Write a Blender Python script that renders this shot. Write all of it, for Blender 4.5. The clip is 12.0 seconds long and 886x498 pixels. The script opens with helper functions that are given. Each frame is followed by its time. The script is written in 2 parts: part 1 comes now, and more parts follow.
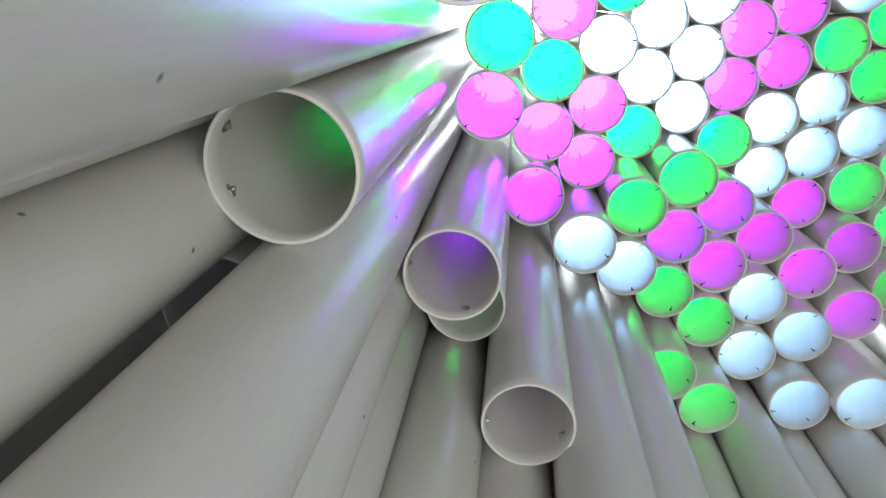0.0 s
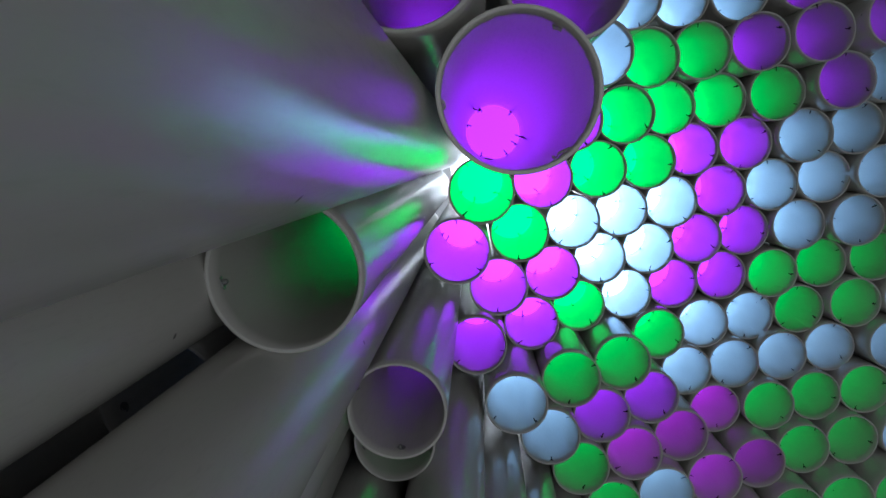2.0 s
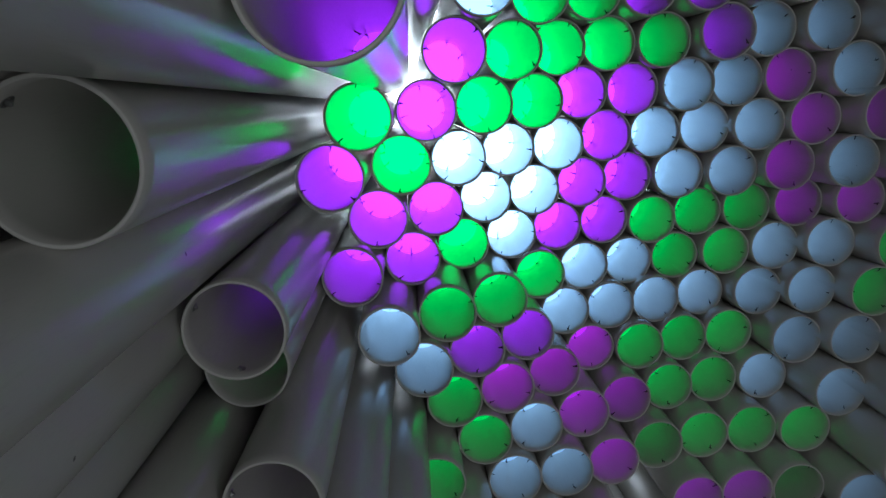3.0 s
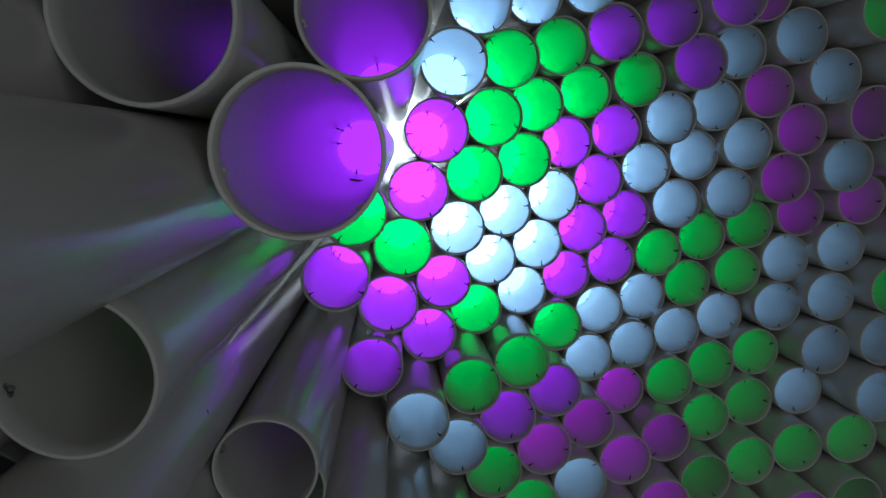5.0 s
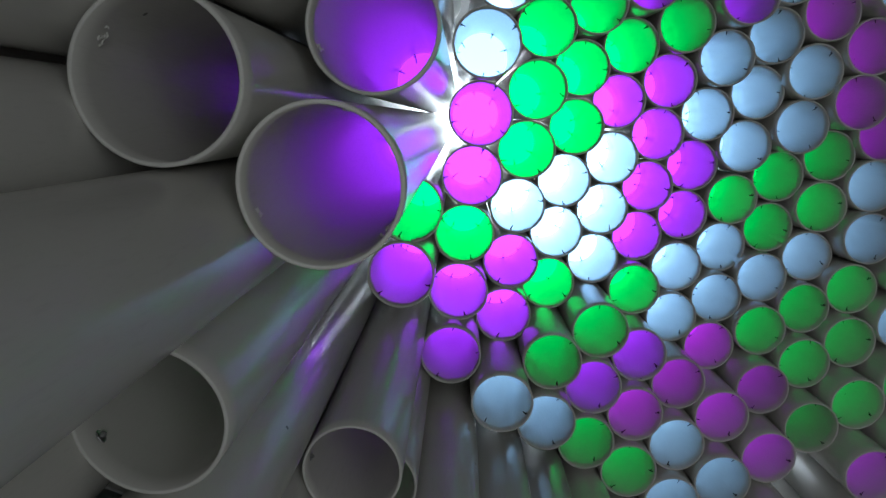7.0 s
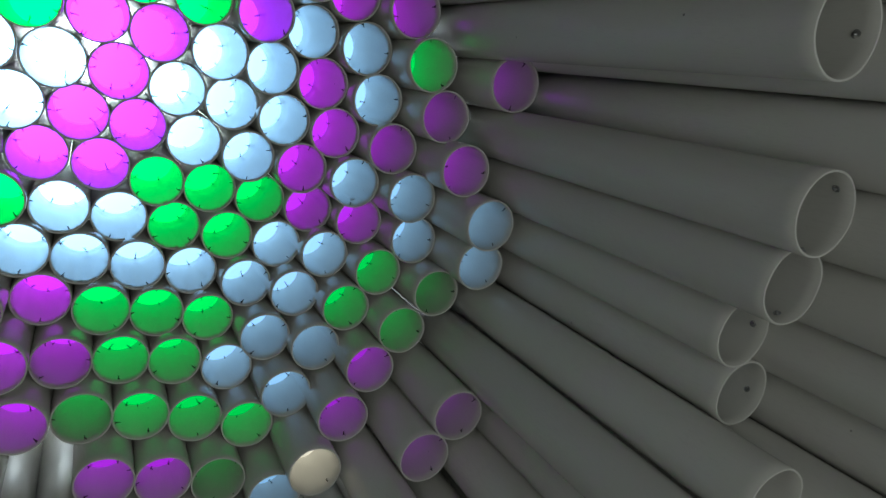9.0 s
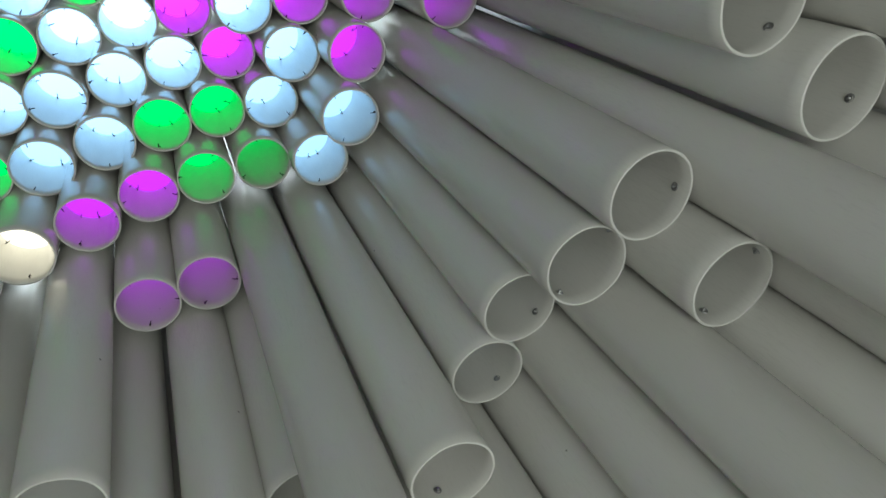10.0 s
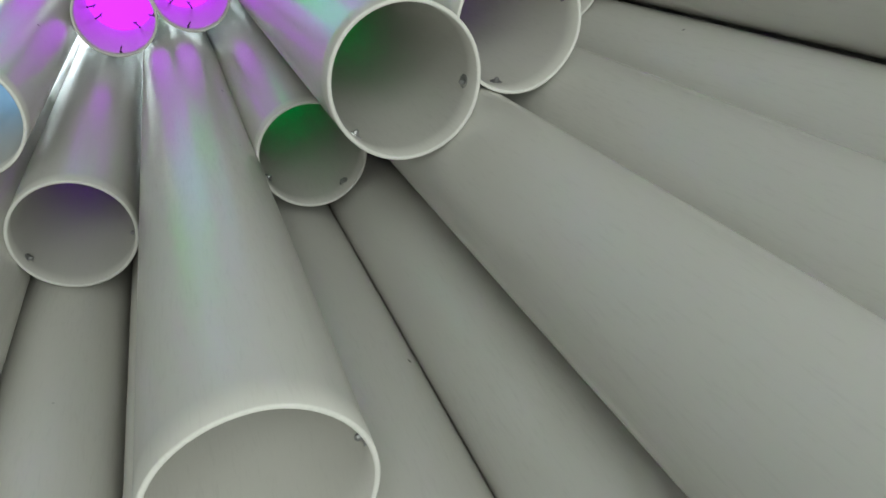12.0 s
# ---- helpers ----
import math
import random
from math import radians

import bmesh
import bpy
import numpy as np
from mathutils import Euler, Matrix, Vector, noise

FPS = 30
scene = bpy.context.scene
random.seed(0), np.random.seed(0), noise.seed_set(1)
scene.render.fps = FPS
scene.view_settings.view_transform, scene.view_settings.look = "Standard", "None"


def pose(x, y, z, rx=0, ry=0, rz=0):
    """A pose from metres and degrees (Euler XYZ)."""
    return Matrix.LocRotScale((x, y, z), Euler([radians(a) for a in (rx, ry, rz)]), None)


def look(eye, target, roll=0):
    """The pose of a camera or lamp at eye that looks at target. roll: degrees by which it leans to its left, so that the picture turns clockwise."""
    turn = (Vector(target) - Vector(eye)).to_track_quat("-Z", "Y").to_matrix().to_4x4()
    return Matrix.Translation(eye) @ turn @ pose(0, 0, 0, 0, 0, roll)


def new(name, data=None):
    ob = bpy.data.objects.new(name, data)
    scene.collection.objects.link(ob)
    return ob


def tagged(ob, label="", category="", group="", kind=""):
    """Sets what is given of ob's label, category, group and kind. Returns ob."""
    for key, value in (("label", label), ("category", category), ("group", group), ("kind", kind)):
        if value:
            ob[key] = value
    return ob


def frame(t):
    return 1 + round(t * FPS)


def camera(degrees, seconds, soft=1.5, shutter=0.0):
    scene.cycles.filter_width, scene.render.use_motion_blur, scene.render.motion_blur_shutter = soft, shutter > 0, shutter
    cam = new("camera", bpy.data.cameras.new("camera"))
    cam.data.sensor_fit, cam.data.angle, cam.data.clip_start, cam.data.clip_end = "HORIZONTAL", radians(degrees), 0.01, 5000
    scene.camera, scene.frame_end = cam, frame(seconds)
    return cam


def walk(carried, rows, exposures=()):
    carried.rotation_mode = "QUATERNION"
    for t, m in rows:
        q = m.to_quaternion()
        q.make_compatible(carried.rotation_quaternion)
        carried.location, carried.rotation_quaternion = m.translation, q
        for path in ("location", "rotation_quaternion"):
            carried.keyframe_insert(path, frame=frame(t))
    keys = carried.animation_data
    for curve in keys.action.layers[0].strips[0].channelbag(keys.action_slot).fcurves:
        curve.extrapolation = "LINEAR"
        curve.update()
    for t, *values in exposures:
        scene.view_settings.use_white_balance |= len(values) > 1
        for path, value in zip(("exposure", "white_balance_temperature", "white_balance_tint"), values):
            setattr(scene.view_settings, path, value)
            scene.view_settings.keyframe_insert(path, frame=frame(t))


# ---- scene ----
import math as m

# camera and its walk
cam = camera(67.5, 12.0)
ROWS = [
    (0.0, 0.026, 0.010, 1.136, 72.47, 22.77, 6.88),
    (0.2, 0.013, 0.011, 1.142, 74.55, 21.40, 10.04),
    (0.5, -0.000, 0.011, 1.155, 76.30, 16.72, 11.42),
    (0.8, -0.004, 0.013, 1.166, 76.89, 13.88, 8.33),
    (1.0, -0.001, 0.014, 1.173, 77.24, 11.87, 6.96),
    (1.5, -0.017, 0.002, 1.170, 80.13, 9.43, 3.61),
    (2.0, -0.018, -0.002, 1.161, 82.58, 8.34, 3.08),
    (2.5, -0.000, -0.000, 1.150, 81.36, 6.99, 2.57),
    (3.0, 0.062, 0.012, 1.116, 77.60, 5.08, -2.90),
    (3.2, 0.077, 0.031, 1.134, 77.74, 7.17, -6.24),
    (4.8, 0.089, 0.011, 1.177, 80.55, 11.64, -6.26),
    (5.0, 0.075, 0.024, 1.187, 80.45, 14.32, -3.98),
    (5.2, 0.062, 0.024, 1.195, 80.80, 16.01, -1.40),
    (5.5, 0.049, 0.018, 1.202, 81.62, 17.94, 1.17),
    (6.0, 0.046, 0.009, 1.205, 82.15, 22.40, 5.79),
    (6.5, 0.046, 0.009, 1.197, 79.91, 25.06, 6.98),
    (7.0, 0.114, 0.022, 1.202, 79.79, 23.18, 1.81),
    (7.2, 0.144, 0.019, 1.200, 79.09, 22.19, -2.69),
    (7.5, 0.189, 0.013, 1.171, 77.25, 18.11, -8.71),
    (9.3, 0.460, -0.034, 1.048, 82.39, -27.44, -30.71),
    (9.5, 0.488, -0.043, 1.024, 83.75, -36.35, -31.89),
    (9.8, 0.599, -0.054, 0.979, 85.93, -44.35, -34.15),
    (10.0, 0.677, -0.055, 0.940, 86.48, -47.09, -34.48),
    (10.2, 0.748, -0.060, 0.897, 84.61, -45.48, -33.73),
    (10.5, 0.841, -0.052, 0.849, 80.45, -45.44, -31.00),
    (11.0, 1.020, -0.044, 0.829, 81.28, -43.72, -31.66),
    (11.2, 1.057, -0.041, 0.786, 78.74, -40.99, -29.85),
    (11.5, 1.065, -0.057, 0.688, 76.33, -39.16, -28.66),
    (11.7, 1.072, -0.055, 0.638, 76.95, -42.15, -27.89),
    (12.0, 1.079, -0.036, 0.604, 83.49, -43.93, -30.31),
]
EXPOSURES = [(0.0, 2.0, 6500, 11), (0.5, 1.65, 6400, 11), (1.0, 0.95, 6200, 11), (1.5, 0.2, 6100, 11), (2.0, -0.15, 6050, 11), (2.5, -0.3, 6050, 11), (3.2, -0.45, 6050, 10), (4.8, -0.65, 6050, 9), (5.5, -0.5, 6050, 9), (6.5, 0.0, 6200, 8), (7.0, -0.1, 6200, 8), (7.5, -0.4, 6150, 5), (9.3, 0.55, 6450, 2), (9.5, 0.82, 6450, 2), (10.5, 1.72, 6500, 0), (12.0, 1.9, 6500, 0)]
walk(cam, [(t, pose(x, y, z, rx, ry, rz)) for t, x, y, z, rx, ry, rz in ROWS], EXPOSURES)

FLOOR = 0.066
GLOW_CENTRE = (0.12, 1.95, 1.12)   # centre of the put-in glow behind the stack; no lamp stands there
BACK = 1.76                 # far ends of the pipes

# ---------------------------------------------------------------- light
world = bpy.data.worlds.new("world")
scene.world = world
world.use_nodes = True
bg = world.node_tree.nodes["Background"]
bg.inputs[0].default_value = (0.75, 0.82, 0.9, 1)
bg.inputs[1].default_value = 0.05

OPENING = (0.7, -1.45, 1.15, 2.6, 1.0)    # opening added behind the camera for the room light: centre x, y, z, width, height
# unseen area lamp, added to light the pipes from the camera's side
room_lamp = bpy.data.lights.new("window_light", "AREA")
room_lamp.shape, room_lamp.size, room_lamp.size_y = "RECTANGLE", OPENING[3], OPENING[4]
room_lamp.energy, room_lamp.color = 9.3, (0.985, 1.0, 0.965)
new("window_light", room_lamp).matrix_world = look((OPENING[0], OPENING[1] + 0.02, OPENING[2]), (OPENING[0], 0, OPENING[2]))


# ---------------------------------------------------------------- materials
def mat(name):
    ma = bpy.data.materials.new(name)
    ma.use_nodes = True
    nt = ma.node_tree
    return ma, nt, nt.nodes["Principled BSDF"]


def node(nt, kind, **values):
    n = nt.nodes.new(kind)
    for key, v in values.items():
        n.inputs[key].default_value = v
    return n


def pvc_material(name, base, dark, rough):
    ma, nt, bsdf = mat(name)
    co = node(nt, "ShaderNodeTexCoord")
    info = node(nt, "ShaderNodeObjectInfo")
    add = nt.nodes.new("ShaderNodeVectorMath")
    add.operation = "ADD"
    sc = nt.nodes.new("ShaderNodeVectorMath")
    sc.operation = "SCALE"
    sc.inputs[0].default_value = (7.0, 3.0, 5.0)
    nt.links.new(info.outputs["Random"], sc.inputs["Scale"])
    nt.links.new(co.outputs["Object"], add.inputs[0])
    nt.links.new(sc.outputs[0], add.inputs[1])
    big = node(nt, "ShaderNodeTexNoise", Scale=5.0, Detail=1.0, Roughness=0.4)
    fine = node(nt, "ShaderNodeTexNoise", Scale=420.0, Detail=3.0, Roughness=0.7)
    mp = node(nt, "ShaderNodeMapping")
    mp.inputs["Scale"].default_value = (1.0, 0.12, 1.0)
    nt.links.new(add.outputs[0], mp.inputs["Vector"])
    nt.links.new(mp.outputs[0], fine.inputs["Vector"])
    nt.links.new(add.outputs[0], big.inputs["Vector"])
    mixf = nt.nodes.new("ShaderNodeMath")
    mixf.operation = "MULTIPLY_ADD"
    mixf.inputs[1].default_value = 1.6
    nt.links.new(fine.outputs["Fac"], mixf.inputs[0])
    half = nt.nodes.new("ShaderNodeMath")
    half.operation = "MULTIPLY"
    half.inputs[1].default_value = 0.5
    nt.links.new(big.outputs["Fac"], half.inputs[0])
    nt.links.new(half.outputs[0], mixf.inputs[2])
    ramp = nt.nodes.new("ShaderNodeValToRGB")
    ramp.color_ramp.elements[0].position, ramp.color_ramp.elements[1].position = 0.45, 1.65
    ramp.color_ramp.elements[0].color, ramp.color_ramp.elements[1].color = (*dark, 1), (*base, 1)
    nt.links.new(mixf.outputs[0], ramp.inputs[0])
    hsv = nt.nodes.new("ShaderNodeHueSaturation")
    mr = nt.nodes.new("ShaderNodeMapRange")
    mr.inputs["To Min"].default_value, mr.inputs["To Max"].default_value = 0.93, 1.04
    nt.links.new(info.outputs["Random"], mr.inputs[0])
    nt.links.new(mr.outputs[0], hsv.inputs["Value"])
    # small dark scuffs
    spots = node(nt, "ShaderNodeTexVoronoi", Scale=11.0, Randomness=1.0)
    nt.links.new(add.outputs[0], spots.inputs["Vector"])
    sr = nt.nodes.new("ShaderNodeMapRange")
    sr.inputs["From Min"].default_value, sr.inputs["From Max"].default_value = 0.016, 0.028
    sr.inputs["To Min"].default_value, sr.inputs["To Max"].default_value = 0.35, 1.0
    nt.links.new(spots.outputs["Distance"], sr.inputs[0])
    mul = nt.nodes.new("ShaderNodeMix")
    mul.data_type, mul.blend_type = "RGBA", "MULTIPLY"
    mul.inputs[0].default_value = 1.0
    nt.links.new(ramp.outputs[0], hsv.inputs["Color"])
    nt.links.new(hsv.outputs[0], mul.inputs[6])
    nt.links.new(sr.outputs[0], mul.inputs[7])
    nt.links.new(mul.outputs[2], bsdf.inputs["Base Color"])
    rr = nt.nodes.new("ShaderNodeMapRange")
    rr.inputs["To Min"].default_value, rr.inputs["To Max"].default_value = rough - 0.02, rough + 0.03
    nt.links.new(fine.outputs["Fac"], rr.inputs[0])
    nt.links.new(rr.outputs[0], bsdf.inputs["Roughness"])
    bump = node(nt, "ShaderNodeBump", Strength=0.04, Distance=0.0006)
    nt.links.new(fine.outputs["Fac"], bump.inputs["Height"])
    nt.links.new(bump.outputs[0], bsdf.inputs["Normal"])
    bsdf.inputs["IOR"].default_value = 1.5
    return ma


PVC = pvc_material("grey_white_pvc", (0.79, 0.775, 0.74), (0.72, 0.705, 0.67), 0.22)

CUT = pvc_material("sawn_pvc_edge", (0.80, 0.79, 0.76), (0.72, 0.70, 0.67), 0.5)


def glow_sheet(name, colour, strength, power=1.8):
    """A sheet that gives off its colour itself: it glows less the further it sits from one point, in place of a lamp
    behind.
    """
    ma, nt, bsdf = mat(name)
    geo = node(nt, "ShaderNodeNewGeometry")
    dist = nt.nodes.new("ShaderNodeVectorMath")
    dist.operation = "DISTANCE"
    dist.inputs[1].default_value = GLOW_CENTRE
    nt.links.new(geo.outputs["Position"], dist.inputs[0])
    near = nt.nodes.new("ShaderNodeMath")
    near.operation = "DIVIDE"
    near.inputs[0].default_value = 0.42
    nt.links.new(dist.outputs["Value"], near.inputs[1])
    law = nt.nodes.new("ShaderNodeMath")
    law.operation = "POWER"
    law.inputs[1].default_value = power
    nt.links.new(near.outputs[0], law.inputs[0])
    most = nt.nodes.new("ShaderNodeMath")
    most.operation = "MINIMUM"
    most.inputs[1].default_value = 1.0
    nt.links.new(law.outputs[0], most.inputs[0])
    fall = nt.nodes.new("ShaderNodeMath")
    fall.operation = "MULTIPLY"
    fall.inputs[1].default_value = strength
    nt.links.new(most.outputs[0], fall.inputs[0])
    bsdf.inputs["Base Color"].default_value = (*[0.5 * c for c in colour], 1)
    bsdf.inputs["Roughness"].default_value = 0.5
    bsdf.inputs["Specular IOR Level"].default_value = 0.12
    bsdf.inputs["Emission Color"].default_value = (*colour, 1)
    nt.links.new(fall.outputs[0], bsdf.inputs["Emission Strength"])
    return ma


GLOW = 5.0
# light from behind is put into each film's own emission
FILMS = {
    "purple": glow_sheet("purple_film", (0.36, 0.03, 1.0), GLOW),
    "magenta": glow_sheet("magenta_film", (0.40, 0.022, 0.72), GLOW),
    "green": glow_sheet("green_film", (0.0, 0.62, 0.09), GLOW),
    "white": glow_sheet("clear_film", (0.33, 0.62, 1.0), GLOW),
    "cream": glow_sheet("cream_film", (0.95, 0.88, 0.74), 1.1 * GLOW),
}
# the added back panel emits too, with a flatter fall-off
BACKLIGHT = glow_sheet("white_diffuser", (0.85, 0.93, 1.0), 4.5, 0.8)


def plain(name, colour, rough, metal=0.0):
    ma, nt, bsdf = mat(name)
    bsdf.inputs["Roughness"].default_value, bsdf.inputs["Metallic"].default_value = rough, metal
    tex = node(nt, "ShaderNodeTexNoise", Scale=6.0, Detail=6.0)
    ramp = nt.nodes.new("ShaderNodeValToRGB")
    ramp.color_ramp.elements[0].color = (*[0.82 * c for c in colour], 1)
    ramp.color_ramp.elements[1].color = (*colour, 1)
    nt.links.new(tex.outputs["Fac"], ramp.inputs[0])
    nt.links.new(ramp.outputs[0], bsdf.inputs["Base Color"])
    return ma


# mid grey, so that the unseen walls bounce little light into the pipes
PAINT = plain("wall_paint", (0.36, 0.35, 0.335), 0.8)
CONCRETE = plain("concrete", (0.22, 0.21, 0.20), 0.8)
STEEL = plain("dull_steel", (0.035, 0.033, 0.035), 0.5, 0.3)
ZINC = plain("zinc_plated_steel", (0.42, 0.42, 0.43), 0.4, 0.85)


# ---------------------------------------------------------------- structure
def box(name, x0, y0, z0, x1, y1, z1, material, label, category):
    bm = bmesh.new()
    bmesh.ops.create_cube(bm, size=1)
    for v in bm.verts:
        v.co = ((x0, x1)[v.co.x > 0], (y0, y1)[v.co.y > 0], (z0, z1)[v.co.z > 0])
    me = bpy.data.meshes.new(name)
    bm.to_mesh(me)
    bm.free()
    me.materials.append(material)
    return tagged(new(name, me), label, category, kind="structure")


# made-up room shell, out of view: closes the place and bounds the light
X0, X1, Y0, Y1, TOP = -1.6, 3.0, -1.45, 2.3, FLOOR + 2.7
box("floor", X0, Y0, FLOOR - 0.1, X1, Y1, FLOOR, CONCRETE, "bare grey concrete floor under the stacked pipes", "floor")
box("ceiling", X0, Y0, TOP, X1, Y1, TOP + 0.1, PAINT, "unseen plain painted ceiling added to close the room", "ceiling")
box("wall_back", X0 - 0.1, Y1, FLOOR, X1 + 0.1, Y1 + 0.1, TOP, PAINT, "unseen plain painted wall added behind the stack", "wall")
box("wall_left", X0 - 0.1, Y0, FLOOR, X0, Y1, TOP, PAINT, "unseen plain painted side wall added to close the room", "wall")
box("wall_right", X1, Y0, FLOOR, X1 + 0.1, Y1, TOP, PAINT, "unseen plain painted side wall added to close the room", "wall")
wx0, wx1 = OPENING[0] - OPENING[3] / 2, OPENING[0] + OPENING[3] / 2
wz0, wz1 = OPENING[2] - OPENING[4] / 2, OPENING[2] + OPENING[4] / 2
for a, b, c, d in ((X0 - 0.1, wx0, FLOOR, TOP), (wx1, X1 + 0.1, FLOOR, TOP), (wx0, wx1, FLOOR, wz0), (wx0, wx1, wz1, TOP)):
    box("wall_front", a, Y0 - 0.1, c, b, Y0, d, PAINT, "unseen plain painted wall with an opening for the added room light", "wall")


# ---------------------------------------------------------------- pipes
RO, RI, SEG = 0.055, 0.0519, 56


def link(name, bm, material, parent, label="", smooth=True):
    me = bpy.data.meshes.new(name)
    bm.to_mesh(me)
    bm.free()
    if smooth:
        me.polygons.foreach_set("use_smooth", [True] * len(me.polygons))
    me.materials.append(material)
    ob = new(name, me)
    ob.parent = parent
    if label:
        ob["label"] = label
    return ob


def tube_mesh(length, rnd):
    """An open tube from its mouth at y = 0 to y = length, with a slightly uneven sawn rim."""
    bm = bmesh.new()
    e = 0.0007
    prof = [(RI, length, 0), (RI, length * 0.5, 0), (RI, 0.02, 0), (RI, e, 1), (RI + e, 0, 1), (RO - e, 0, 1), (RO, e, 1), (RO, 0.02, 0), (RO, length * 0.5, 0), (RO, length, 0)]
    a1, a2, p1, p2 = rnd.uniform(0.0003, 0.0012), rnd.uniform(0.0001, 0.0005), rnd.uniform(0, 6.3), rnd.uniform(0, 6.3)
    rings = []
    for r, y, cut in prof:
        ring = []
        for i in range(SEG):
            a = 2 * m.pi * i / SEG
            dy = (a1 * m.sin(a + p1) + a2 * m.sin(5 * a + p2)) * cut
            ring.append(bm.verts.new((r * m.cos(a), y + dy, r * m.sin(a))))
        rings.append(ring)
    for p, q in zip(rings, rings[1:] + rings[:1]):
        for i in range(SEG):
            j = (i + 1) % SEG
            face = bm.faces.new((p[i], p[j], q[j], q[i]))
            face.material_index = int(max(p[i].co.y, q[i].co.y) < 0.003)
    bmesh.ops.recalc_face_normals(bm, faces=bm.faces)
    return bm


def disc_mesh(r):
    bm = bmesh.new()
    bmesh.ops.create_circle(bm, cap_ends=True, segments=56, radius=r, matrix=pose(0, 0, 0, 90))
    return bm


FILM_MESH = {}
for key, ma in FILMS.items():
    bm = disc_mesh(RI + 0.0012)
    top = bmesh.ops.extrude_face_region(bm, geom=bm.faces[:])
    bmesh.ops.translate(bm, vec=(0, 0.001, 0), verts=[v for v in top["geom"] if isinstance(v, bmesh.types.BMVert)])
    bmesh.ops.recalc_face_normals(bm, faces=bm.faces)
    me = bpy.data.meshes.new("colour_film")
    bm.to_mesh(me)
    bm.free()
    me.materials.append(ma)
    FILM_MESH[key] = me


def thread(bm, line, radii, n=5):
    """A thin rod along a bent line of points."""
    rings = []
    for i, p in enumerate(line):
        d = (line[min(i + 1, len(line) - 1)] - line[max(i - 1, 0)]).normalized()
        u = d.cross(Vector((0.31, 0.87, 0.12))).normalized()
        v = d.cross(u)
        rings.append([bm.verts.new(p + radii[i] * (m.cos(6.2832 * k / n) * u + m.sin(6.2832 * k / n) * v)) for k in range(n)])
    for p, q in zip(rings, rings[1:]):
        for k in range(n):
            bm.faces.new((p[k], p[(k + 1) % n], q[(k + 1) % n], q[k]))
    bm.faces.new(rings[0][::-1])
    bm.faces.new(rings[-1])


def finish(name, bm, material):
    me = bpy.data.meshes.new(name)
    bm.to_mesh(me)
    bm.free()
    me.materials.append(material)
    return me


def screw_mesh(length, rnd):
    """The thin dark point of a screw through the tube's wall towards its middle (along -z), bent, with a curl of swarf on it."""
    bm = bmesh.new()
    bend, side = rnd.uniform(-0.35, 0.35), rnd.uniform(-0.35, 0.35)
    line = [Vector((bend * length * f * f, side * length * f * f, -length * f)) for f in (0.0, 0.3, 0.6, 0.85, 1.0)]
    thread(bm, line, (0.0015, 0.0009, 0.0010, 0.0008, 0.0003))
    if rnd.random() < 0.7:
        a, w, c = rnd.uniform(0, 6.3), rnd.uniform(0.0016, 0.003), line[rnd.choice((1, 3))]
        curl = [c + Vector((w * (m.cos(a + k) - m.cos(a)), w * (m.sin(a + k) - m.sin(a)), 0.0007 * k)) for k in (0, 0.9, 1.8, 2.7, 3.6)]
        thread(bm, curl, (0.0009, 0.0008, 0.0008, 0.0007, 0.0003), 4)
    return finish("screw", bm, STEEL)


def burr_mesh(rnd):
    """Pale curled shavings that cling to the inside of a tube round a drilled hole."""
    bm = bmesh.new()
    for i in range(7):
        c = Vector((rnd.gauss(0, 0.0024), rnd.gauss(0, 0.0024), -0.0006))
        a, w = rnd.uniform(0, 6.3), rnd.uniform(0.0010, 0.0022)
        line = [c + Vector((w * m.cos(a + k), w * m.sin(a + k), -0.0005 * k)) for k in (0, 0.8, 1.6, 2.5, 3.3)]
        thread(bm, line, (0.0006, 0.0007, 0.0007, 0.0006, 0.0002), 4)
    return finish("burr", bm, CUT)


def stub_mesh():
    """A blunt screw end that barely stands out of the wall, with a raised collar."""
    bm = bmesh.new()
    n = 9
    prof = [(0.0056, 0.0), (0.0054, -0.0010), (0.0040, -0.0013), (0.0034, -0.0005), (0.0023, -0.0006), (0.0020, -0.0036), (0.0008, -0.0048)]
    rings = [[bm.verts.new((r * m.cos(6.2832 * i / n), r * m.sin(6.2832 * i / n), z)) for i in range(n)] for r, z in prof]
    for p, q in zip(rings, rings[1:]):
        for i in range(n):
            bm.faces.new((p[i], p[(i + 1) % n], q[(i + 1) % n], q[i]))
    bm.faces.new(rings[-1])
    return finish("screw", bm, ZINC)


shaper = random.Random(11)
SCREWS = [screw_mesh(s, shaper) for s in (0.007, 0.009, 0.011, 0.013, 0.015, 0.017)]
STUB, BURRS = stub_mesh(), [burr_mesh(shaper) for i in range(3)]
LOOK = {"purple": "purple", "magenta": "magenta", "green": "green", "white": "bluish white", "cream": "warm cream"}
rng = random.Random(4)


def film_place(x, z, mouth):
    """Round the glow's centre the films sit at the far ends; further out they sit less and less far inside the mouths,
    to suit the walls' brightness.
    """
    deep = max(1.52 + 0.35 * min(max(x + 0.1, 0.0), 0.55), mouth + 0.12)
    if mouth < 1.0:
        return deep
    r = m.hypot(x - 0.1, 1.5 * (z - 1.15))
    return min(deep, mouth + 0.20 / max(r, 0.4))


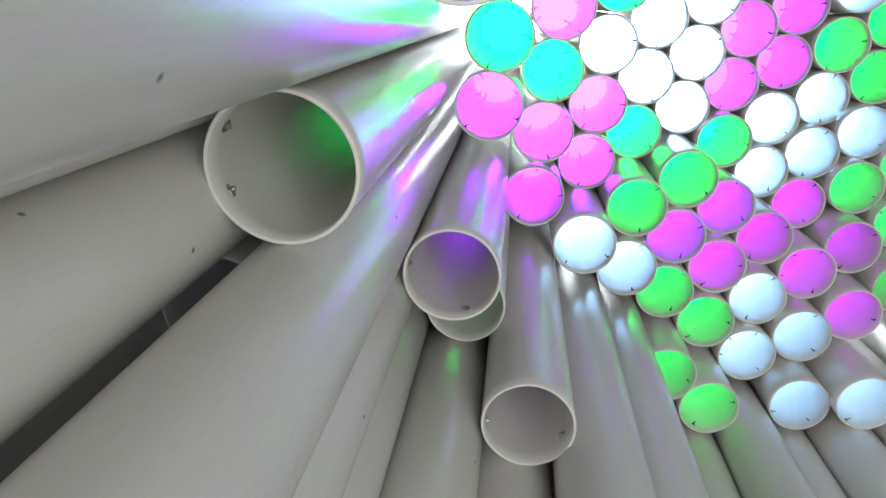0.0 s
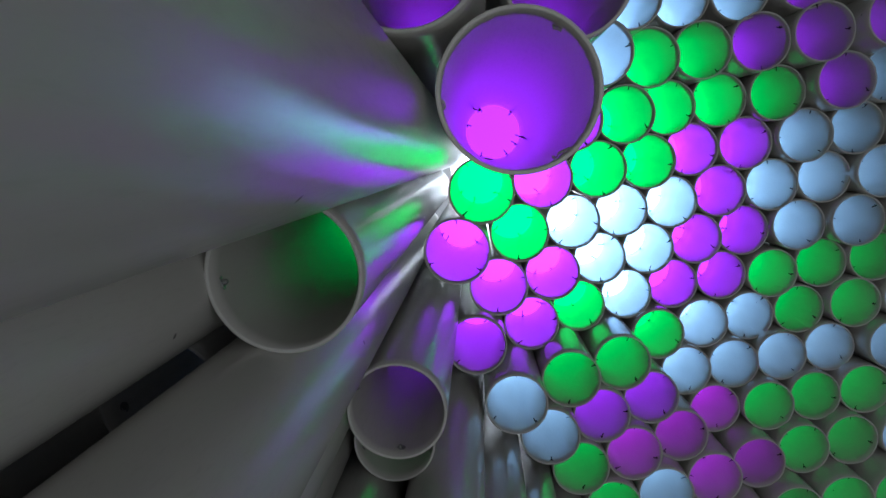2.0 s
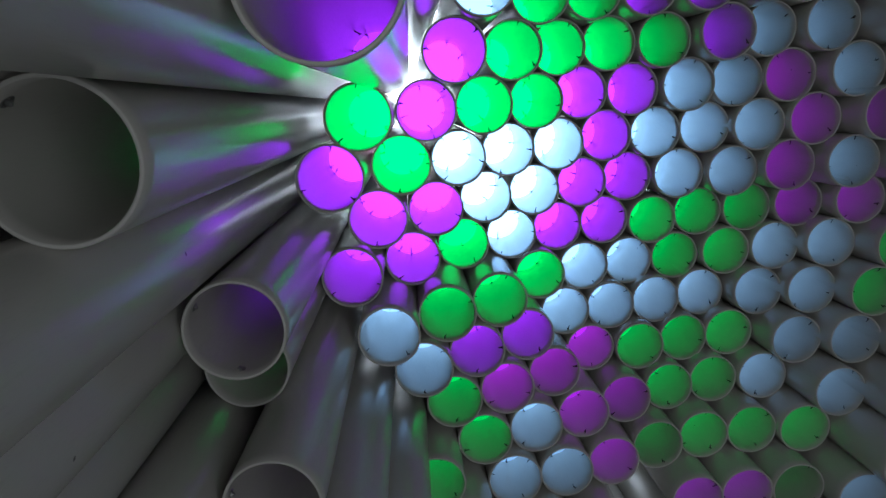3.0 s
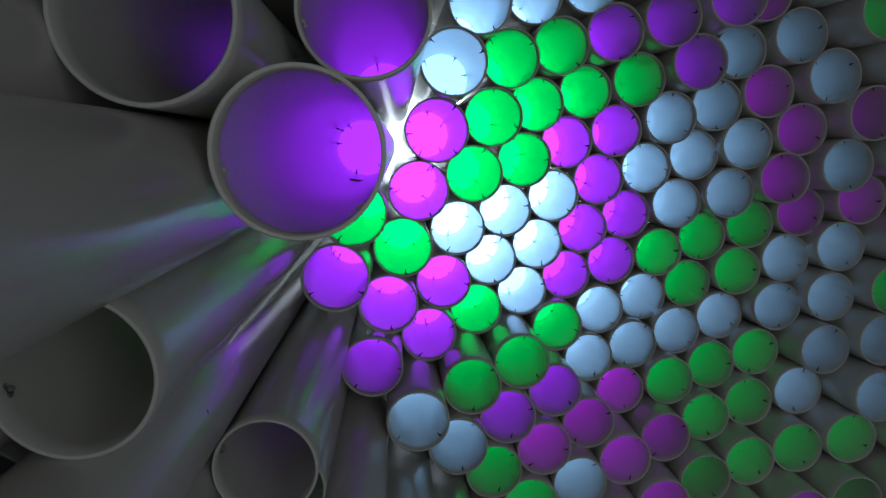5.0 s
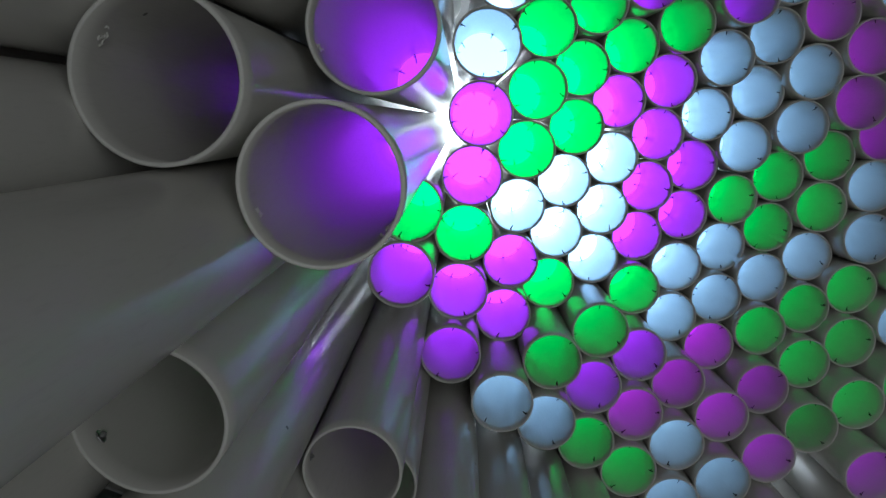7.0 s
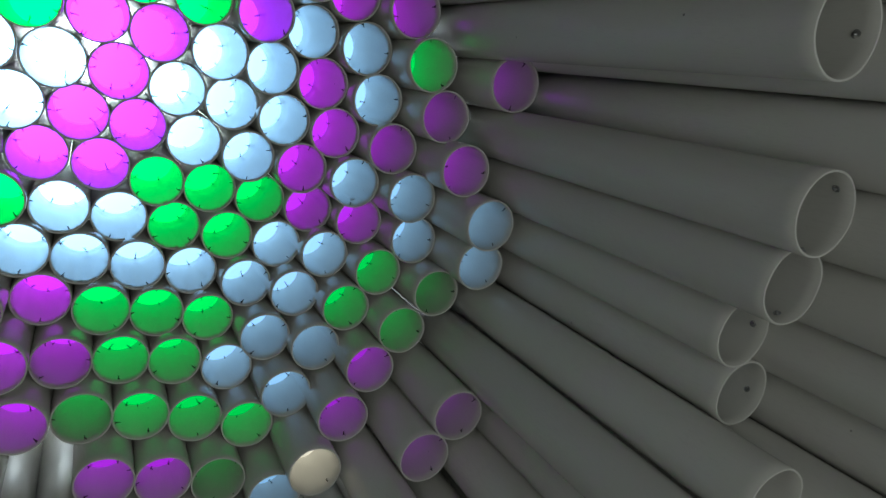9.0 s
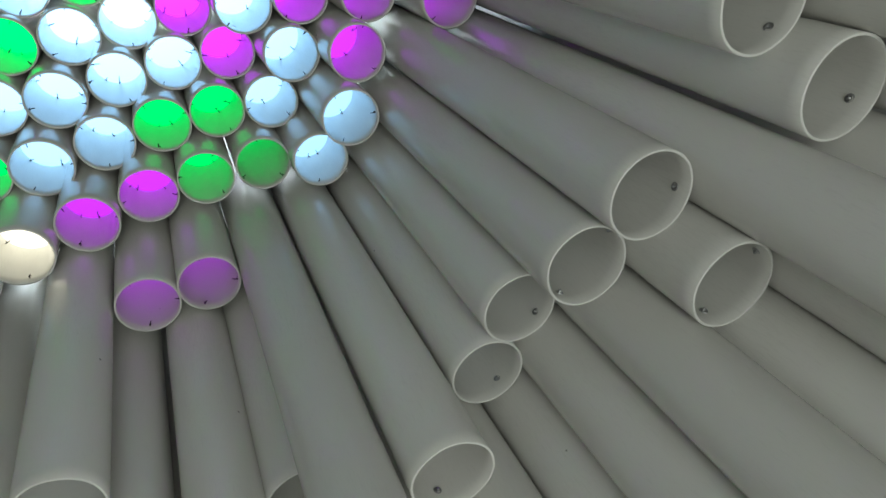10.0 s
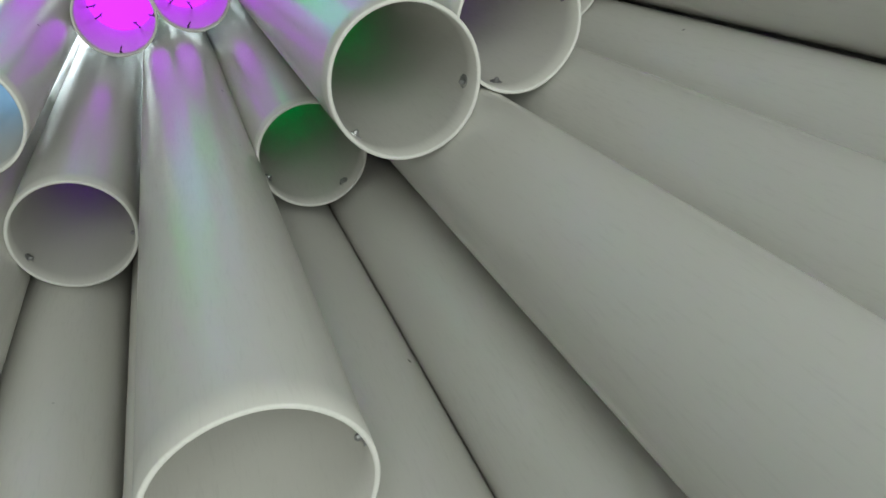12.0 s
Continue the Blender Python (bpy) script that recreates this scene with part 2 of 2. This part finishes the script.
def pvc_pipe(x, z, mouth, colour, film=None, lean=(0.0, 0.0), bolts=()):
    """One length of pipe, lying along y, with its colour film near the far end and screws through its wall."""
    film = film or film_place(x, z, mouth)
    end = BACK + 0.05
    lit = mouth > 1.0
    base = tagged(new("pvc_pipe"), ("grey-white PVC pipe glowing %s inside its open end" if lit else "long grey-white PVC pipe with a faint %s glow inside") % LOOK[colour], "pipe", "stacked pipes")
    base.matrix_world = pose(x, mouth, z, m.degrees(lean[1] / (end - mouth)), 0, -m.degrees(lean[0] / (end - mouth)))
    link("tube", tube_mesh(end - mouth, rng), PVC, base).data.materials.append(CUT)
    # the sheet emits by itself in place of light shining through it
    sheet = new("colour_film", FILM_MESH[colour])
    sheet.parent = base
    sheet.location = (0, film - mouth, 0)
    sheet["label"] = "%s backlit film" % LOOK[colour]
    turn = rng.uniform(0, 360)
    deep = film - mouth
    marks = [(deep - rng.uniform(0.002, min(0.014, deep - 0.003)), turn + 60 * i + rng.uniform(-22, 22), rng.choice(SCREWS)) for i in range(6)]
    if lit and deep > 0.06:
        marks += [(rng.uniform(0.012, 0.02), turn + 40 + 120 * i + rng.uniform(-20, 20), rng.choice(SCREWS[:3])) for i in range(3)]
    if not lit:
        shaved = x < 0.3 and z > 1.15
        marks += [(rng.uniform(0.018, 0.03), turn + 40 + 120 * i + rng.uniform(-20, 20), rng.choice(BURRS) if shaved else STUB) for i in range(3)]
        marks += [(deep - rng.uniform(0.06, 0.2), rng.uniform(0, 360), rng.choice(SCREWS)) for i in range(2)]
    if bolts:
        marks = [k for k in marks if k[2] != STUB] + [(0.022, a, STUB) for a in bolts]
    for y, a, mesh in marks:
        s = new(mesh.name.split(".")[0], mesh)
        s.parent = base
        s.matrix_local = pose(0, y, 0) @ pose(0, 0, 0, 0, a, 0) @ pose(0, 0, RI + 0.0002, rng.uniform(-12, 12), rng.uniform(-12, 12), 0)
    return base


# top four: unseen pipes added to block the glowing panel's light
pvc_pipe(0.065, 1.498, 0.600, "white")
pvc_pipe(0.175, 1.498, 0.600, "white")
pvc_pipe(0.285, 1.512, 0.900, "white")
pvc_pipe(0.394, 1.520, 0.900, "white")
pvc_pipe(-0.210, 1.402, -0.300, "white")
pvc_pipe(-0.100, 1.402, -0.300, "white")
pvc_pipe(0.012, 1.401, 0.450, "white")
pvc_pipe(0.122, 1.401, 0.900, "white")
pvc_pipe(0.275, 1.392, 1.192, "white", lean=(-0.005, 0.011))
pvc_pipe(0.408, 1.406, 1.351, "white", lean=(-0.001, 0.005))
pvc_pipe(0.520, 1.400, 1.350, "white")
pvc_pipe(0.631, 1.398, 1.320, "purple")
# the next two are unseen, added to close a light leak over the stack
pvc_pipe(0.742, 1.400, 1.320, "white")
pvc_pipe(0.853, 1.402, 1.320, "white")
pvc_pipe(1.043, 1.399, 0.690, "green")
pvc_pipe(1.155, 1.410, -0.300, "white")
pvc_pipe(1.266, 1.410, -0.300, "white")
pvc_pipe(-0.268, 1.302, -0.300, "white")
pvc_pipe(-0.158, 1.302, -0.300, "white")
pvc_pipe(-0.048, 1.300, 0.433, "purple")
pvc_pipe(0.077, 1.300, 0.578, "purple", film=1.33)
pvc_pipe(0.197, 1.298, 1.104, "white", film=1.42, lean=(0.002, 0.004))
pvc_pipe(0.320, 1.296, 1.274, "green", lean=(-0.006, 0.005))
pvc_pipe(0.429, 1.299, 1.315, "green", lean=(-0.005, 0.003))
pvc_pipe(0.537, 1.298, 1.316, "purple", lean=(-0.003, 0.006))
pvc_pipe(0.646, 1.297, 1.300, "purple", lean=(-0.002, 0.008))
pvc_pipe(0.756, 1.301, 1.260, "purple", lean=(-0.001, 0.005))
pvc_pipe(0.866, 1.303, 1.360, "magenta")
pvc_pipe(0.976, 1.303, 1.290, "magenta", film=1.52)
pvc_pipe(1.099, 1.304, 0.445, "white")
pvc_pipe(1.208, 1.313, 0.390, "white")
pvc_pipe(1.323, 1.312, -0.300, "white")
pvc_pipe(-0.213, 1.205, -0.750, "white")
pvc_pipe(-0.103, 1.201, -0.300, "white")
pvc_pipe(0.014, 1.200, 0.444, "purple", film=1.31, lean=(0.003, 0.008))
pvc_pipe(0.147, 1.201, 1.158, "purple", lean=(-0.001, 0.004))
pvc_pipe(0.262, 1.200, 1.264, "green", lean=(-0.004, 0.005))
pvc_pipe(0.370, 1.204, 1.372, "green", lean=(-0.003, 0.001))
pvc_pipe(0.480, 1.205, 1.400, "green", lean=(-0.003, 0.001))
pvc_pipe(0.589, 1.201, 1.383, "green", lean=(-0.002, 0.006))
pvc_pipe(0.700, 1.204, 1.338, "purple", lean=(-0.002, 0.004))
pvc_pipe(0.808, 1.205, 1.386, "white", lean=(-0.001, 0.004))
pvc_pipe(0.918, 1.205, 1.352, "white", lean=(-0.001, 0.005))
pvc_pipe(1.027, 1.208, 1.248, "green", lean=(0.001, 0.005))
pvc_pipe(1.161, 1.215, 1.137, "magenta", film=1.39)
pvc_pipe(1.272, 1.215, -0.300, "white")
pvc_pipe(1.382, 1.215, -0.300, "white")
# outermost left pipe of this and the next three rows: unseen light-blocking filler
pvc_pipe(-0.380, 1.105, -0.750, "white")
pvc_pipe(-0.270, 1.105, -0.750, "white")
pvc_pipe(-0.161, 1.101, 0.437, "green", bolts=(-92, -38, 75))
pvc_pipe(-0.021, 1.106, 1.092, "green", lean=(-0.002, 0.000))
pvc_pipe(0.092, 1.106, 1.215, "purple", lean=(-0.001, 0.003))
pvc_pipe(0.204, 1.106, 1.282, "green", lean=(-0.002, 0.003))
pvc_pipe(0.315, 1.104, 1.349, "green", lean=(-0.003, 0.005))
pvc_pipe(0.424, 1.113, 1.421, "purple", lean=(-0.002, -0.003))
pvc_pipe(0.532, 1.110, 1.418, "purple")
pvc_pipe(0.643, 1.109, 1.396, "white", lean=(-0.001, 0.002))
pvc_pipe(0.752, 1.110, 1.412, "white", lean=(-0.000, 0.002))
pvc_pipe(0.859, 1.110, 1.398, "magenta", lean=(0.003, 0.003))
pvc_pipe(0.967, 1.110, 1.341, "white", lean=(0.005, 0.005))
pvc_pipe(1.082, 1.116, 1.237, "magenta", film=1.52)
pvc_pipe(1.211, 1.117, 0.463, "white")
pvc_pipe(1.321, 1.117, 0.386, "white")
pvc_pipe(1.432, 1.117, -0.300, "white")
pvc_pipe(1.542, 1.115, -0.300, "white")
# added behind the left gap and run long, so that it stays dark
pvc_pipe(-0.423, 0.998, -0.750, "white")
pvc_pipe(-0.313, 0.998, 0.524, "white")
pvc_pipe(-0.203, 0.999, -0.750, "white")
pvc_pipe(-0.074, 1.015, 1.070, "purple", lean=(-0.004, -0.004))
pvc_pipe(0.038, 1.013, 1.223, "green", lean=(-0.002, 0.001))
pvc_pipe(0.150, 1.008, 1.325, "white", lean=(-0.004, 0.006))
pvc_pipe(0.258, 1.011, 1.383, "white", lean=(-0.002, 0.003))
pvc_pipe(0.368, 1.011, 1.410, "white", lean=(-0.001, 0.004))
pvc_pipe(0.477, 1.018, 1.433, "purple", lean=(-0.001, -0.003))
pvc_pipe(0.586, 1.015, 1.439, "white")
pvc_pipe(0.695, 1.016, 1.442, "white", lean=(0.001, 0.000))
pvc_pipe(0.801, 1.013, 1.411, "white", lean=(0.006, 0.003))
pvc_pipe(0.910, 1.016, 1.389, "magenta", lean=(0.007, 0.001))
pvc_pipe(1.019, 1.019, 1.313, "magenta", film=1.60, lean=(0.008, 0.000))
pvc_pipe(1.131, 1.021, 1.176, "magenta", lean=(0.005, -0.001))
pvc_pipe(1.264, 1.019, 0.501, "white", film=1.20)
pvc_pipe(1.379, 1.021, -0.300, "white")
pvc_pipe(1.489, 1.019, -0.300, "white")
pvc_pipe(-0.367, 0.892, -0.750, "white")
pvc_pipe(-0.257, 0.903, -0.750, "white")
pvc_pipe(-0.144, 0.902, 0.685, "purple", lean=(-0.003, 0.003))
pvc_pipe(-0.014, 0.919, 1.214, "purple", lean=(-0.004, -0.001))
pvc_pipe(0.096, 0.914, 1.308, "purple", lean=(-0.004, 0.005))
pvc_pipe(0.205, 0.916, 1.393, "white", lean=(-0.003, 0.003))
pvc_pipe(0.314, 0.917, 1.425, "white", lean=(-0.002, 0.002))
pvc_pipe(0.424, 0.920, 1.451, "purple", lean=(-0.003, -0.000))
pvc_pipe(0.532, 0.921, 1.475, "purple", lean=(-0.000, -0.002))
pvc_pipe(0.640, 0.920, 1.450, "white", lean=(0.001, -0.001))
pvc_pipe(0.749, 0.917, 1.423, "white", lean=(0.003, 0.004))
pvc_pipe(0.858, 0.923, 1.391, "magenta", lean=(0.004, -0.002))
pvc_pipe(0.967, 0.924, 1.345, "white", lean=(0.005, -0.002))
pvc_pipe(1.078, 0.928, 1.275, "white", lean=(0.004, -0.004))
pvc_pipe(1.188, 0.929, 1.113, "white", lean=(0.004, -0.003))
pvc_pipe(1.325, 0.924, 0.585, "white", film=1.15)
pvc_pipe(1.435, 0.922, -0.300, "white")
pvc_pipe(1.545, 0.923, -0.300, "white")
pvc_pipe(-0.302, 0.803, -0.750, "white")
pvc_pipe(-0.182, 0.801, 0.840, "green")
pvc_pipe(-0.068, 0.826, 1.167, "purple", lean=(-0.005, -0.002))
pvc_pipe(0.041, 0.821, 1.295, "purple", lean=(-0.004, 0.002))
pvc_pipe(0.149, 0.822, 1.386, "green", lean=(-0.002, 0.002))
pvc_pipe(0.259, 0.823, 1.434, "white", lean=(-0.002, 0.001))
pvc_pipe(0.369, 0.824, 1.469, "purple", lean=(-0.002, 0.000))
pvc_pipe(0.480, 0.825, 1.485, "purple", lean=(-0.003, -0.001))
pvc_pipe(0.590, 0.815, 1.481, "green", lean=(-0.003, 0.010))
pvc_pipe(0.698, 0.823, 1.488, "green", lean=(-0.001, 0.002))
pvc_pipe(0.807, 0.825, 1.476, "green")
pvc_pipe(0.914, 0.829, 1.452, "magenta", lean=(0.003, -0.003))
pvc_pipe(1.023, 0.833, 1.400, "magenta", lean=(0.004, -0.005))
pvc_pipe(1.131, 0.830, 1.316, "white", lean=(0.006, -0.001))
pvc_pipe(1.238, 0.827, 1.179, "white", lean=(0.008, 0.001))
pvc_pipe(1.379, 0.828, 0.588, "white", film=1.10)
pvc_pipe(1.493, 0.825, -0.300, "white")
pvc_pipe(-0.357, 0.708, -0.300, "white")
pvc_pipe(-0.244, 0.709, -0.750, "white")
pvc_pipe(-0.128, 0.704, 0.667, "purple")
pvc_pipe(-0.011, 0.727, 1.114, "white", lean=(-0.007, 0.001))
pvc_pipe(0.097, 0.729, 1.202, "green", film=1.56, lean=(-0.005, -0.001))
pvc_pipe(0.205, 0.727, 1.264, "green", lean=(-0.003, 0.001))
pvc_pipe(0.314, 0.730, 1.413, "green", lean=(-0.002, -0.001))
pvc_pipe(0.423, 0.728, 1.459, "white")
pvc_pipe(0.534, 0.723, 1.489, "white", lean=(-0.002, 0.006))
pvc_pipe(0.644, 0.724, 1.490, "green", lean=(-0.002, 0.005))
pvc_pipe(0.753, 0.730, 1.463, "green")
pvc_pipe(0.863, 0.733, 1.454, "white", lean=(-0.001, -0.003))
pvc_pipe(0.968, 0.738, 1.413, "white", lean=(0.004, -0.007))
pvc_pipe(1.075, 0.737, 1.334, "green", lean=(0.007, -0.005))
pvc_pipe(1.186, 0.734, 1.241, "green", film=1.52, lean=(0.006, -0.001))
pvc_pipe(1.319, 0.730, 0.447, "purple", film=1.20)
pvc_pipe(1.434, 0.727, -0.300, "white")
pvc_pipe(1.545, 0.727, -0.300, "white")
pvc_pipe(-0.300, 0.613, -0.300, "white")
pvc_pipe(-0.190, 0.613, 0.100, "white")
pvc_pipe(-0.071, 0.613, 0.100, "white")
pvc_pipe(0.043, 0.635, 1.173, "white", lean=(-0.006, -0.003))
pvc_pipe(0.150, 0.635, 1.241, "purple", lean=(-0.002, -0.002))
pvc_pipe(0.261, 0.635, 1.303, "purple", lean=(-0.004, -0.002))
pvc_pipe(0.369, 0.635, 1.431, "white", lean=(-0.001, -0.001))
pvc_pipe(0.477, 0.632, 1.447, "white", lean=(0.000, 0.001))
pvc_pipe(0.587, 0.631, 1.462, "white", lean=(-0.000, 0.003))
pvc_pipe(0.698, 0.633, 1.478, "white", lean=(-0.001, 0.001))
pvc_pipe(0.810, 0.638, 1.426, "white", lean=(-0.002, -0.004))
pvc_pipe(0.915, 0.640, 1.393, "white", lean=(0.002, -0.004))
pvc_pipe(1.020, 0.642, 1.331, "green", lean=(0.008, -0.006))
pvc_pipe(1.127, 0.636, 1.241, "green", film=1.45, lean=(0.011, 0.000))
pvc_pipe(1.259, 0.631, 0.390, "green", film=1.34)
pvc_pipe(1.370, 0.632, -0.300, "white")
pvc_pipe(1.490, 0.631, -0.300, "white")
pvc_pipe(-0.245, 0.518, -0.300, "white")
pvc_pipe(-0.131, 0.521, 0.100, "white")
pvc_pipe(-0.017, 0.524, 0.100, "white")
pvc_pipe(0.096, 0.542, 1.222, "green", lean=(-0.004, -0.004))
pvc_pipe(0.206, 0.543, 1.256, "magenta", lean=(-0.003, -0.005))
pvc_pipe(0.315, 0.541, 1.317, "magenta", film=1.55, lean=(-0.002, -0.003))
pvc_pipe(0.423, 0.540, 1.433, "magenta", lean=(-0.001, -0.001))
pvc_pipe(0.533, 0.538, 1.417, "green")
pvc_pipe(0.642, 0.539, 1.440, "green")
pvc_pipe(0.750, 0.540, 1.442, "green", lean=(0.003, -0.001))
pvc_pipe(0.861, 0.542, 1.354, "white", film=1.55, lean=(0.001, -0.003))
pvc_pipe(0.967, 0.546, 1.314, "white", film=1.53, lean=(0.006, -0.006))
pvc_pipe(1.070, 0.542, 1.227, "magenta", lean=(0.012, -0.002))
pvc_pipe(1.197, 0.539, 1.033, "magenta", film=1.25)
pvc_pipe(1.324, 0.527, 0.591, "green", film=1.30, lean=(0.001, 0.001))
pvc_pipe(1.446, 0.530, -0.300, "white")
pvc_pipe(1.557, 0.526, -0.300, "white")
pvc_pipe(-0.302, 0.424, -0.300, "white")
pvc_pipe(-0.185, 0.425, -0.300, "white")
pvc_pipe(-0.072, 0.428, 0.100, "white")
pvc_pipe(0.045, 0.432, 1.115, "green", lean=(-0.007, -0.001))
pvc_pipe(0.151, 0.449, 1.231, "green", lean=(-0.004, -0.007))
pvc_pipe(0.205, 0.355, 1.226, "white", lean=(-0.003, -0.008))
pvc_pipe(0.260, 0.449, 1.260, "white", lean=(-0.002, -0.006))
pvc_pipe(0.314, 0.354, 1.237, "white", lean=(-0.001, -0.006))
pvc_pipe(0.370, 0.447, 1.302, "magenta", lean=(-0.002, -0.004))
pvc_pipe(0.478, 0.444, 1.352, "magenta", film=1.57, lean=(-0.001, -0.001))
pvc_pipe(0.587, 0.445, 1.389, "green", lean=(0.000, -0.002))
pvc_pipe(0.641, 0.351, 1.329, "green", lean=(0.001, -0.003))
pvc_pipe(0.695, 0.446, 1.403, "green", film=1.60, lean=(0.002, -0.003))
pvc_pipe(0.749, 0.352, 1.328, "green", lean=(0.004, -0.004))
pvc_pipe(0.804, 0.448, 1.390, "white", lean=(0.004, -0.004))
pvc_pipe(0.856, 0.354, 1.305, "green", lean=(0.007, -0.006))
pvc_pipe(0.915, 0.446, 1.278, "white", lean=(0.002, -0.002))
pvc_pipe(1.017, 0.444, 1.181, "magenta", lean=(0.010, 0.000))
pvc_pipe(1.147, 0.442, 1.033, "magenta", film=1.23)
pvc_pipe(1.262, 0.441, 0.188, "white", lean=(-0.001, -0.001))
pvc_pipe(1.404, 0.428, -0.300, "white")
pvc_pipe(1.515, 0.424, -0.300, "white")
pvc_pipe(-0.357, 0.329, -0.300, "white")
pvc_pipe(-0.243, 0.331, -0.300, "white")
pvc_pipe(-0.127, 0.332, -0.300, "white")
pvc_pipe(-0.017, 0.333, 0.300, "white")
pvc_pipe(0.098, 0.336, 1.120, "green", lean=(-0.005, -0.001))
pvc_pipe(0.259, 0.259, 1.163, "white", lean=(-0.001, -0.007))
pvc_pipe(0.422, 0.345, 1.272, "magenta")
pvc_pipe(0.532, 0.349, 1.311, "green", film=1.55, lean=(0.000, -0.002))
pvc_pipe(0.588, 0.255, 1.236, "magenta", lean=(-0.001, -0.003))
pvc_pipe(0.697, 0.256, 1.242, "magenta", lean=(-0.000, -0.004))
pvc_pipe(0.806, 0.256, 1.239, "green", film=1.49, lean=(0.001, -0.004))
pvc_pipe(0.915, 0.252, 1.188, "white", lean=(0.002, -0.001))
pvc_pipe(0.963, 0.349, 1.128, "cream", lean=(0.010, -0.000))
pvc_pipe(1.081, 0.349, 0.617, "white", film=1.10)
pvc_pipe(1.209, 0.326, 0.594, "purple", film=1.30)
pvc_pipe(1.338, 0.324, -0.300, "white")
pvc_pipe(1.449, 0.322, -0.300, "white")
pvc_pipe(-0.297, 0.236, -0.300, "white")
pvc_pipe(-0.184, 0.238, -0.300, "white")
pvc_pipe(-0.072, 0.237, -0.300, "white")
pvc_pipe(0.038, 0.238, 0.350, "white")
pvc_pipe(0.148, 0.240, 0.500, "white")
pvc_pipe(0.367, 0.243, 1.137, "white")
pvc_pipe(0.428, 0.151, 0.550, "white")
pvc_pipe(0.538, 0.153, 0.600, "white")
pvc_pipe(0.648, 0.153, 0.600, "white")
pvc_pipe(0.758, 0.154, 0.600, "white")
pvc_pipe(0.868, 0.151, 0.600, "white")
pvc_pipe(0.978, 0.156, 0.600, "white")
pvc_pipe(1.163, 0.226, 0.300, "white")
pvc_pipe(1.273, 0.226, -0.300, "white")
pvc_pipe(1.383, 0.224, -0.300, "white")
pvc_pipe(1.493, 0.220, 0.100, "white")
pvc_pipe(-0.353, 0.141, -0.300, "white")
pvc_pipe(-0.239, 0.143, -0.300, "white")
pvc_pipe(-0.129, 0.143, -0.300, "white")
pvc_pipe(-0.016, 0.142, -0.300, "white")
pvc_pipe(0.095, 0.143, 0.400, "white")
pvc_pipe(0.209, 0.148, 0.500, "white")
pvc_pipe(0.319, 0.144, 0.500, "white")
pvc_pipe(1.088, 0.146, 0.600, "white")
pvc_pipe(1.201, 0.123, 0.100, "white")
pvc_pipe(1.312, 0.123, 0.100, "white")
pvc_pipe(1.422, 0.121, 0.100, "white")

# white emissive sheet added behind the stack for the light in the gaps
panel = box("backdrop", -0.1, BACK + 0.12, FLOOR + 0.1, 1.3, BACK + 0.14, 1.36, BACKLIGHT, "white sheet added behind the pipes, glowing to fill the gaps", "light panel")
